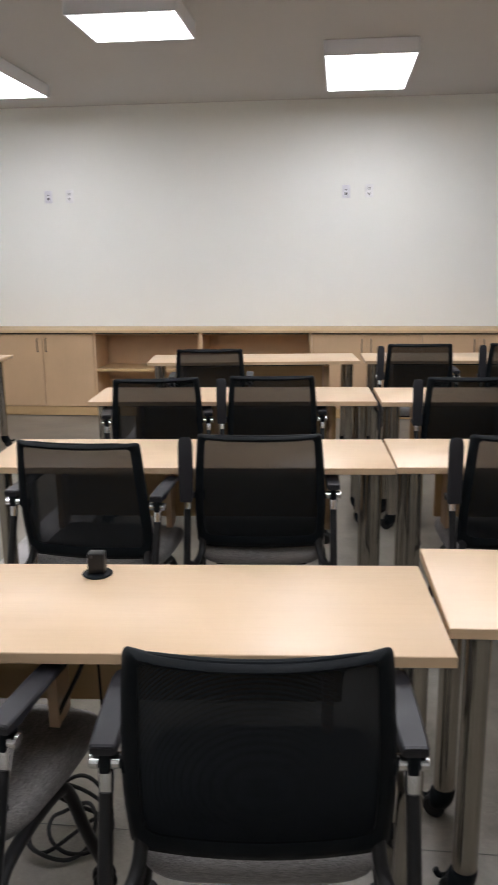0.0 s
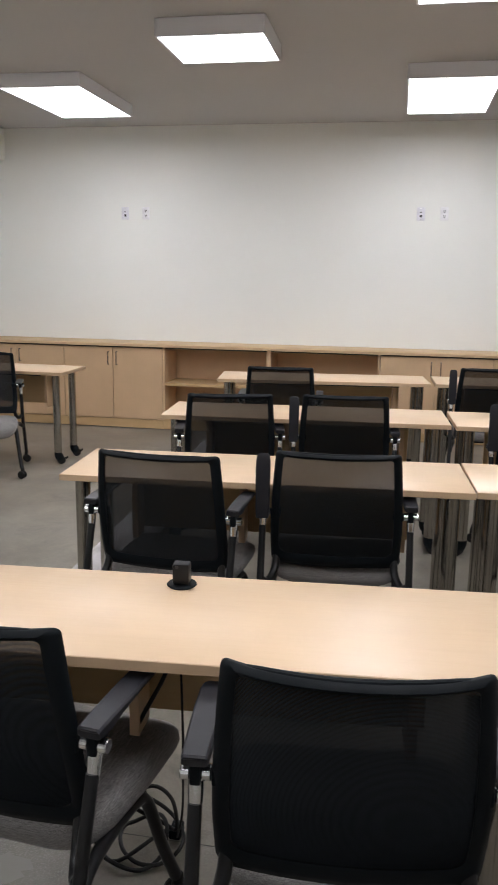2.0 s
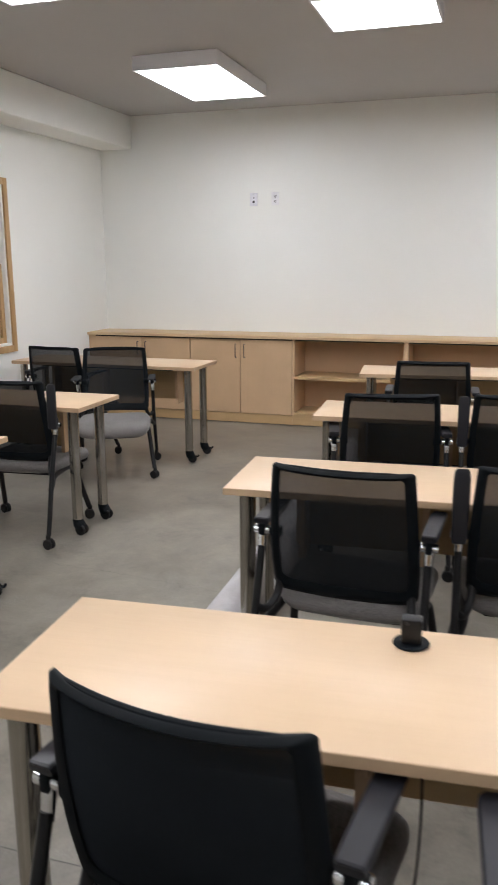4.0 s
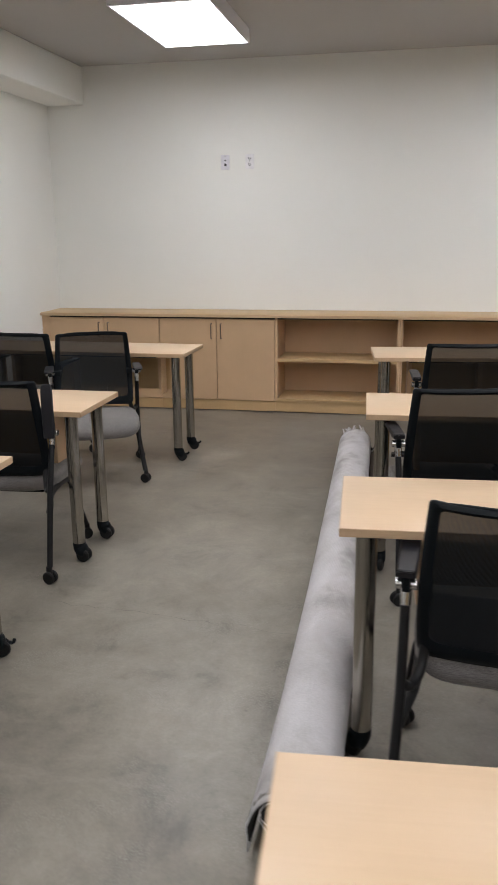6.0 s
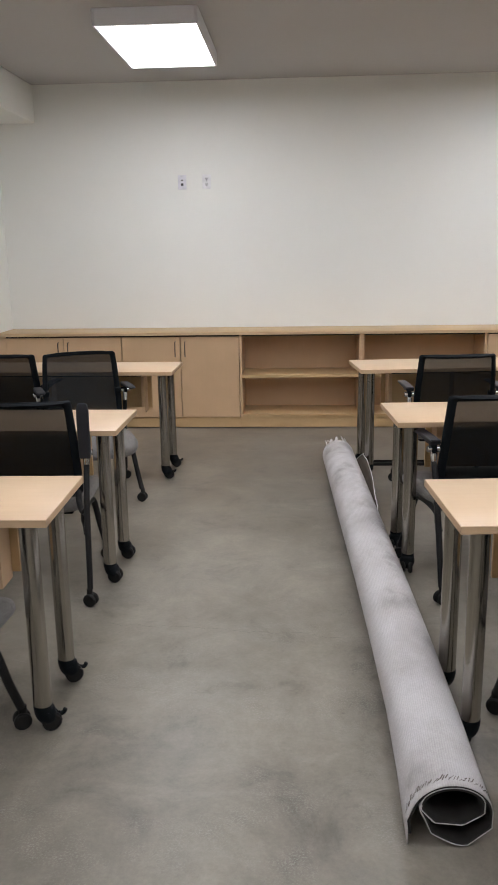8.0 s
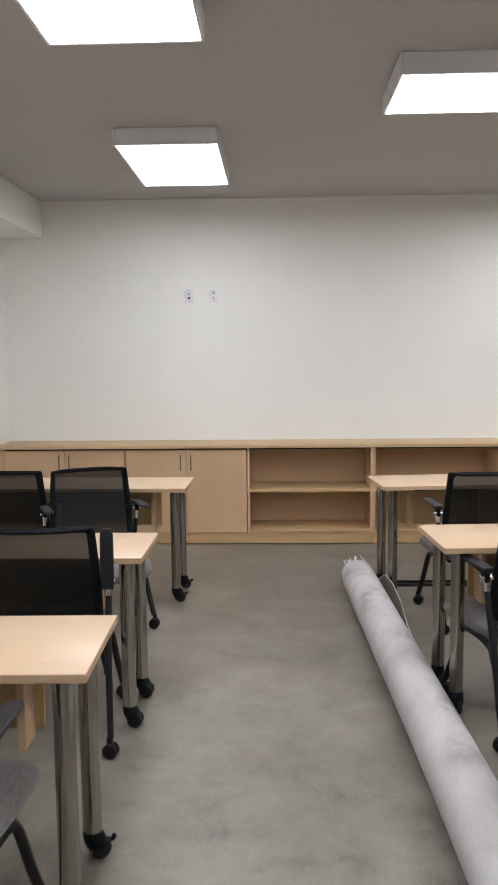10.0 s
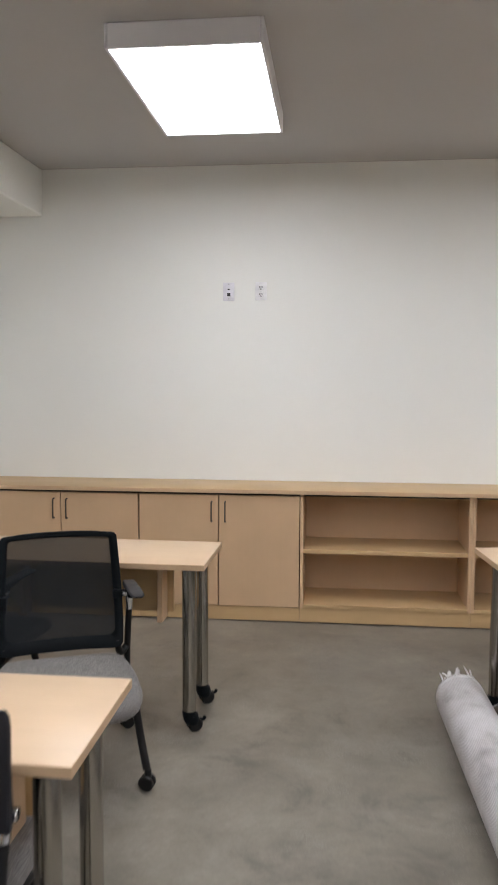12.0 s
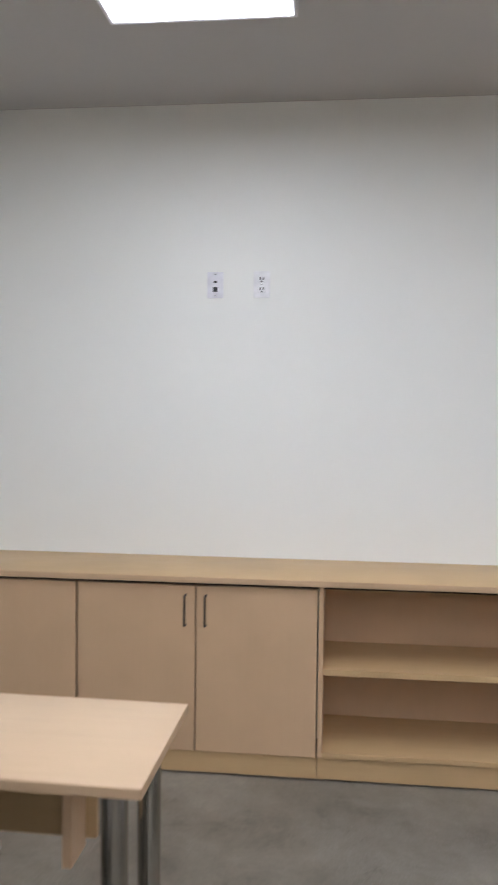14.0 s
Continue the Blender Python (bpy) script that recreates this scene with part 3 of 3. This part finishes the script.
def chair(up_left, up_right, label):
    e = empty("nesting_chair", Matrix(), label, "chair", "nesting chairs")
    outer = round_rect(-0.205, 0.205, BB, BT, 0.032, 0.014)
    inner = round_rect(-0.178, 0.178, BB + 0.05, BT - 0.02, 0.026, 0.012)
    mid = [((p[0] + q[0]) / 2, (p[1] + q[1]) / 2) for p, q in zip(outer, inner)]
    f = bmesh.new()
    loops = [(outer, 0.006), (outer, -0.005), (mid, -0.013), (inner, -0.004), (inner, 0.006), (mid, 0.012)]
    vs = [[f.verts.new(back_point(a, z, o)) for a, z in lp] for lp, o in loops]
    n = len(outer)
    for i in range(len(vs)):
        r0, r1 = vs[i], vs[(i + 1) % len(vs)]
        for k in range(n):
            f.faces.new((r0[k], r0[(k + 1) % n], r1[(k + 1) % n], r1[k]))
    fr = part("back_frame", f, BLACK, e, "curved black plastic back frame", sharp=60)
    lip = bmesh.new()
    tube(lip, [back_point(-0.194 + 0.388 * k / 24, BT - 0.002 - 0.012 * abs(k / 12 - 1) ** 9, 0.005) for k in range(25)], [0.0068 - 0.004 * abs(k / 12 - 1) ** 5 for k in range(25)], 10)
    part("top_lip", lip, BLACK, fr)
    g = bmesh.new()
    nx, nz = 16, 12
    grid = [[g.verts.new(back_point(-0.184 + 0.368 * i / nx, BB + 0.043 + (BT - 0.015 - BB - 0.043) * j / nz, 0.0015)) for i in range(nx + 1)] for j in range(nz + 1)]
    for j in range(nz):
        for i in range(nx):
            g.faces.new((grid[j][i], grid[j][i + 1], grid[j + 1][i + 1], grid[j + 1][i]))
    # deep knit ribs across the sheet
    ribs, z0, z1 = 160, BB + 0.046, BT - 0.02
    for k in range(ribs):
        z = z0 + (z1 - z0) * k / (ribs - 1)
        row = [[g.verts.new(back_point(-0.184 + 0.368 * i / nx, z, o)) for i in range(nx + 1)] for o in (-0.0004, 0.0021)]
        for i in range(nx):
            g.faces.new((row[0][i], row[0][i + 1], row[1][i + 1], row[1][i])).material_index = 1
    part("back_mesh", g, MESH, e, "see-through ribbed black mesh").data.materials.append(RIB)
    # seat cushion with a rounded front
    s = bmesh.new()
    nu, prof = 28, [(0.0, 0.935), (0.012, 0.975), (0.03, 1.0), (0.05, 0.99), (0.064, 0.95), (0.071, 0.86), (0.075, 0.6), (0.076, 0.25)]
    rings = []
    for h, k in prof:
        ring = []
        for q in range(nu):
            t = 2 * math.pi * q / nu
            c, sn = math.cos(t), math.sin(t)
            sx = math.copysign(abs(c) ** 0.34, c) * 0.245 * k
            sy = math.copysign(abs(sn) ** 0.36, sn) * 0.24 * k
            y = 0.308 + sy
            drop = 0.03 * max(0, (y - 0.403) / 0.13) ** 2 - 0.006 * (sx / 0.245) ** 2
            wide = 1 - 0.06 * max(0, (0.308 - y) / 0.24)
            ring.append(s.verts.new((sx * wide, y, 0.366 + h - drop)))
        rings.append(ring)
    for r0, r1 in zip(rings, rings[1:]):
        for q in range(nu):
            s.faces.new((r0[q], r0[(q + 1) % nu], r1[(q + 1) % nu], r1[q]))
    s.faces.new(rings[0][::-1])
    s.faces.new(rings[-1])
    part("seat", s, FABRIC, e, "grey melange fabric cushion", sharp=70)
    part("seat_pan", boxed((-0.17, 0.13, 0.343), (0.17, 0.45, 0.3655), 0.008), BLACK, e)
    for sx in (-1, 1):
        armrest(e, sx, up_left if sx < 0 else up_right)
        px = sx * 0.259
        part("rear_leg", tubed([(px, 0.035, 0.615), (px, -0.026, 0.4), (px + sx * 0.012, -0.126, 0.078)], [0.0122, 0.0132, 0.0122], 14), POWDER, e, "black steel tube leg")
        side = smooth_path([(px, -0.05, 0.315), (px - sx * 0.01, -0.01, 0.335), (px - sx * 0.028, 0.05, 0.362), (px - sx * 0.036, 0.16, 0.37), (px - sx * 0.034, 0.27, 0.366),
                            (px - sx * 0.026, 0.31, 0.338), (px - sx * 0.01, 0.35, 0.2), (px + sx * 0.006, 0.392, 0.078)], 5)
        part("front_leg", tubed(side, 0.0145, 12), POWDER, e, "bent black steel tube leg")
        hook = smooth_path([(px - sx * 0.004, -0.02, 0.418), (px - sx * 0.02, 0.0, 0.402), (px - sx * 0.036, 0.032, 0.412), (px - sx * 0.046, 0.058, 0.44), (px - sx * 0.05, 0.075, 0.485)], 5)
        part("back_bracket", tubed(hook, 0.0135, 12), POWDER, e, "curved black bracket under the backrest")
        small_castor(e, px + sx * 0.012, -0.128, 72 * sx)
        small_castor(e, px + sx * 0.006, 0.394, -60 * sx)
    part("crossbar", tubed([(-0.232, 0.3, 0.362), (0.232, 0.3, 0.362)], 0.012, 10), POWDER, e)
    return e


PLAIN = "black mesh-back nesting chair with grey fabric seat"
FOLD = "black mesh-back nesting chair with one armrest folded up"
down = chair(False, False, PLAIN)
left_up = chair(True, False, FOLD)
right_up = chair(False, True, FOLD)
# stretch each prototype to its true breadth and height; castors keep their round wheels
for proto in (down, left_up, right_up):
    for ob in proto.children_recursive:
        if ob.name.startswith("castor"):
            n = len(ob.data.vertices)
            cx, cy = sum(v.co.x for v in ob.data.vertices) / n, sum(v.co.y for v in ob.data.vertices) / n
            ob.data.transform(Matrix.Translation((0.05 * cx, 0.05 * cy, 0)))
        else:
            ob.data.transform(Matrix.Diagonal((1.05, 1.05, 0.967, 1)))
CHAIRS = {"down": (down, ((0.065, 1.414, 4.8), (-0.692, 1.47, -7.5), (-0.715, 2.855, -3), (-0.757, 4.31, 12), (-0.682, 5.62, 5), (-3.005, 5.83, 203), (-3.5, 5.78, -6), (-2.82, 2.74, -2))),
          "left": (left_up, ((-0.087, 3.017, 4), (-0.155, 4.42, 5), (0.884, 4.425, 3), (0.768, 5.97, 3), (1.49, 6.05, 3), (0.89, 3.065, 3))),
          "right": (right_up, ((-2.828, 4.172, 5),))}
for first, spots in CHAIRS.values():
    for x, y, r in spots[1:]:
        copy_thing(first, pose(x, y, 0, 0, 0, r))
    first.matrix_basis = pose(spots[0][0], spots[0][1], 0, 0, 0, spots[0][2])


# ---- power grommet on the table ----
g = empty("power_grommet", pose(-0.404, 2.054, TH, 0, 0, 4), "raised black power tower in a round table grommet", "power grommet")
part("ring", disced((0, 0, 0.003), (0, 0, 1), 0.038, 0.006, 36, 0.0025), BLACK, g)
part("tower", boxed((-0.021, -0.017, 0.0062), (0.021, 0.017, 0.06), 0.004), POWDER, g)
part("button", disced((-0.01, -0.0172, 0.052), (0, 1, 0), 0.004, 0.002, 12), SLOT, g)

# ---- power cables under the table ----
rnd = random.Random(4)
cable = empty("power_cable", pose(-0.475, 1.99, 0), "loosely coiled black power cable hanging under the table", "cable")
pts = [(0.105, -0.12, 0.713), (0.085, -0.13, 0.6), (0.0, -0.11, 0.42), (-0.05, -0.05, 0.2), (0.02, 0.06, 0.05)]
for k in range(26):
    a = 0.4 + k * 0.66
    r = 0.095 + 0.028 * math.sin(k * 0.37)
    cy = 0.02 + r * 0.9 * math.sin(a)
    pts.append((-0.03 + r * math.cos(a) + 0.02 * math.sin(k * 0.5), cy, 0.008 + max(0, cy + 0.05) * (0.35 + 0.25 * math.sin(k * 0.9)) + 0.002 * (k % 7)))
pts += [(0.02, 0.05, 0.03), (0.05, 0.06, 0.02)]
part("cord", tubed(smooth_path(pts, 5), 0.0055, 8), RUBBER, cable)
part("plug", boxed((0.035, 0.05, 0.008), (0.068, 0.1, 0.036), 0.005), BLACK, cable)
part("cord", tubed(smooth_path([(0.115, -0.12, 0.713), (0.12, -0.11, 0.45), (0.1, -0.04, 0.18), (0.06, 0.05, 0.02)], 6), 0.003, 8), RUBBER, cable)

# ---- rolled carpet ----
roll = empty("rolled_carpet", pose(0, 0, 0), "long roll of carpet, pale backing outward, lying on the floor", "carpet roll")
A, B = Vector((-1.233, 2.65, 0)), Vector((-1.344, 6.33, 0))
ax = (B - A).normalized()
side = Vector((ax.y, -ax.x, 0))


def ease(v):
    v = min(max(v, 0.0), 1.0)
    return v * v * (3 - 2 * v)


def spiral(turn, t, off=0.0):
    """A point of the rolled sheet: turns from its free edge, t along the roll."""
    a = radians(218) - 2 * math.pi * turn
    near = max(0.0, 1 - t * 7)
    inner = ease((turn - 0.78) / 0.34)
    rx = 0.105 - 0.003 * turn - 0.018 * inner
    rz = (0.101 - 0.008 * near) * (1 - 0.36 * inner) - 0.003 * turn
    tip = 0.045 * math.exp(-turn * 16) * (0.25 + 0.75 * near)
    facet = 2 * math.pi / 7
    flat = math.cos(facet / 2) / math.cos((a + 0.35) % facet - facet / 2) * 1.05
    k = 1 + near * ease(0.5 - 0.9 * math.sin(a)) * (flat - 1) + 0.006 * noise.noise((math.cos(a) * 2, t * 16, math.sin(a) * 2 + turn))
    mid = 0.1 - 0.006 * near + 0.029 * inner
    z = max(mid + (rz * k + tip - off) * math.sin(a), 0.003 + 0.007 * turn + off)
    p = A + (B - A) * t
    return p + side * ((rx * k + tip - off) * math.cos(a) + 0.013 * math.sin(t * math.pi) + 0.003 * math.sin(t * 7)) + Vector((0, 0, z))


def roll_sheet(name, s0, s1, t0, mat, label, off, thick, NS=64, NC=96):
    bm = bmesh.new()
    uv = bm.loops.layers.uv.new("uv")
    rings, at = [], {}
    for i in range(NS + 1):
        t = t0 + (1 - t0) * (i / NS) ** 1.3
        ring = []
        for k in range(NC + 1):
            sp = s0 + (s1 - s0) * k / NC
            v = bm.verts.new(spiral(sp, t, off))
            at[v] = (sp * 0.63 - 0.22 * t, t * 3.8)
            ring.append(v)
        rings.append(ring)
    for r0, r1 in zip(rings, rings[1:]):
        for k in range(NC):
            f = bm.faces.new((r0[k], r0[k + 1], r1[k + 1], r1[k]))
            for lp in f.loops:
                lp[uv].uv = at[lp.vert]
    ob = part(name, bm, mat, roll, label, sharp=60)
    m = ob.modifiers.new("thick", "SOLIDIFY")
    m.thickness, m.offset = thick, 0
    return ob


roll_sheet("backing_sheet", 0.0, 2.12, 0.0, BACKING, "pale stained ribbed backing", 0.0, 0.0024)
bm = bmesh.new()
for k in range(46):
    sp, t = 0.1 + 0.5 * (k + rnd.uniform(-0.3, 0.3)) / 46, 0.0065 + rnd.uniform(-0.001, 0.0015)
    tube(bm, [spiral(sp, t, -0.0012), spiral(sp + 0.012, t + rnd.uniform(0.0015, 0.0045), -0.0012)], rnd.uniform(0.0006, 0.0017), 5)
part("stitching", bm, FLAP, roll, "dark worn stitches along the cut end")
roll_sheet("pile_layer", 0.03, 2.12, 0.0003, PILE, "dark pile inside the roll", 0.0052, 0.0075, 24)
# loose edge flap standing away from the roll
bm = bmesh.new()
rows = []
for i in range(31):
    t = i / 30
    p = A + (B - A) * (0.56 + 0.43 * t)
    lift = min(1, t * 1.6) * min(1, (1.02 - t) * 9)
    rows.append([bm.verts.new(p + side * (0.09 + 0.004 * k + 0.05 * lift * k / 4) + Vector((0, 0, 0.008 + (0.135 * lift + 0.012 + 0.008 * math.sin(i * 0.9)) * k / 4))) for k in range(5)])
for r0, r1 in zip(rows, rows[1:]):
    for k in range(4):
        bm.faces.new((r0[k], r1[k], r1[k + 1], r0[k + 1]))
rims = [[v.co.copy() for v in r] for r in rows]
flap = part("loose_edge", bm, FLAP, roll, "dark frayed carpet edge", sharp=60)
sol = flap.modifiers.new("thick", "SOLIDIFY")
sol.thickness = 0.006
edge = bmesh.new()
tube(edge, [r[4] + Vector((0, 0, 0.003)) for r in rims], 0.0022, 8)
part("edge_cord", edge, FIBRE, roll, "pale frayed cord along the loose edge")
for k in range(16):
    a = radians(rnd.uniform(95, 150) if k < 11 else rnd.uniform(35, 95))
    p = B + side * (0.09 * math.cos(a)) + Vector((0, 0, 0.1 + 0.092 * math.sin(a)))
    d = ax * rnd.uniform(0.01, 0.05) + Vector((rnd.uniform(-0.03, 0.02), 0, rnd.uniform(0.01, 0.045)))
    part("thread", tubed(smooth_path([p - ax * 0.02, p + d * 0.5 + Vector((0, 0, 0.004)), p + d], 3), [0.004] * 6 + [0.002], 6), FIBRE, roll, "frayed white thread")
bm = bmesh.new()
tube(bm, [B - ax * 0.03 + side * (0.101 * math.cos(2 * math.pi * k / 36)) + Vector((0, 0, 0.101 + 0.099 * math.sin(2 * math.pi * k / 36))) for k in range(36)], 0.006, 8, closed=True)
part("end_binding", bm, FIBRE, roll, "pale frayed end binding")

# ---- low cable cover on the floor under the back table ----
cov = empty("cable_cover", pose(-0.55, 6.44, 0, 0, 0, 1), "low black cable cover lying on the concrete", "cable cover")
b = bmesh.new()
prof = [(-0.045, 0.0), (-0.03, 0.014), (0.03, 0.014), (0.045, 0.0)]
v0 = [b.verts.new((-0.55, y, z)) for y, z in prof]
v1 = [b.verts.new((0.6, y, z)) for y, z in prof]
for k in range(4):
    b.faces.new((v0[k], v0[(k + 1) % 4], v1[(k + 1) % 4], v1[k]))
b.faces.new(v0[::-1])
b.faces.new(v1)
part("channel", b, RUBBER, cov)
part("cord", tubed([(-0.53, 0.02, 0.02), (0.0, 0.017, 0.02), (0.58, 0.022, 0.02)], 0.006, 8), RUBBER, cov)

# ---- floor box under the front table ----
fb = empty("floor_box", pose(-1.03, 1.86, 0, 0, 0, -8), "flat dark grey floor box lid set on the concrete", "floor box")
part("lid", boxed((-0.11, -0.085, 0.0), (0.11, 0.085, 0.011), 0.003), LID, fb)
part("hatch", boxed((-0.085, -0.06, 0.0112), (0.085, 0.06, 0.0145), 0.002), LID, fb)
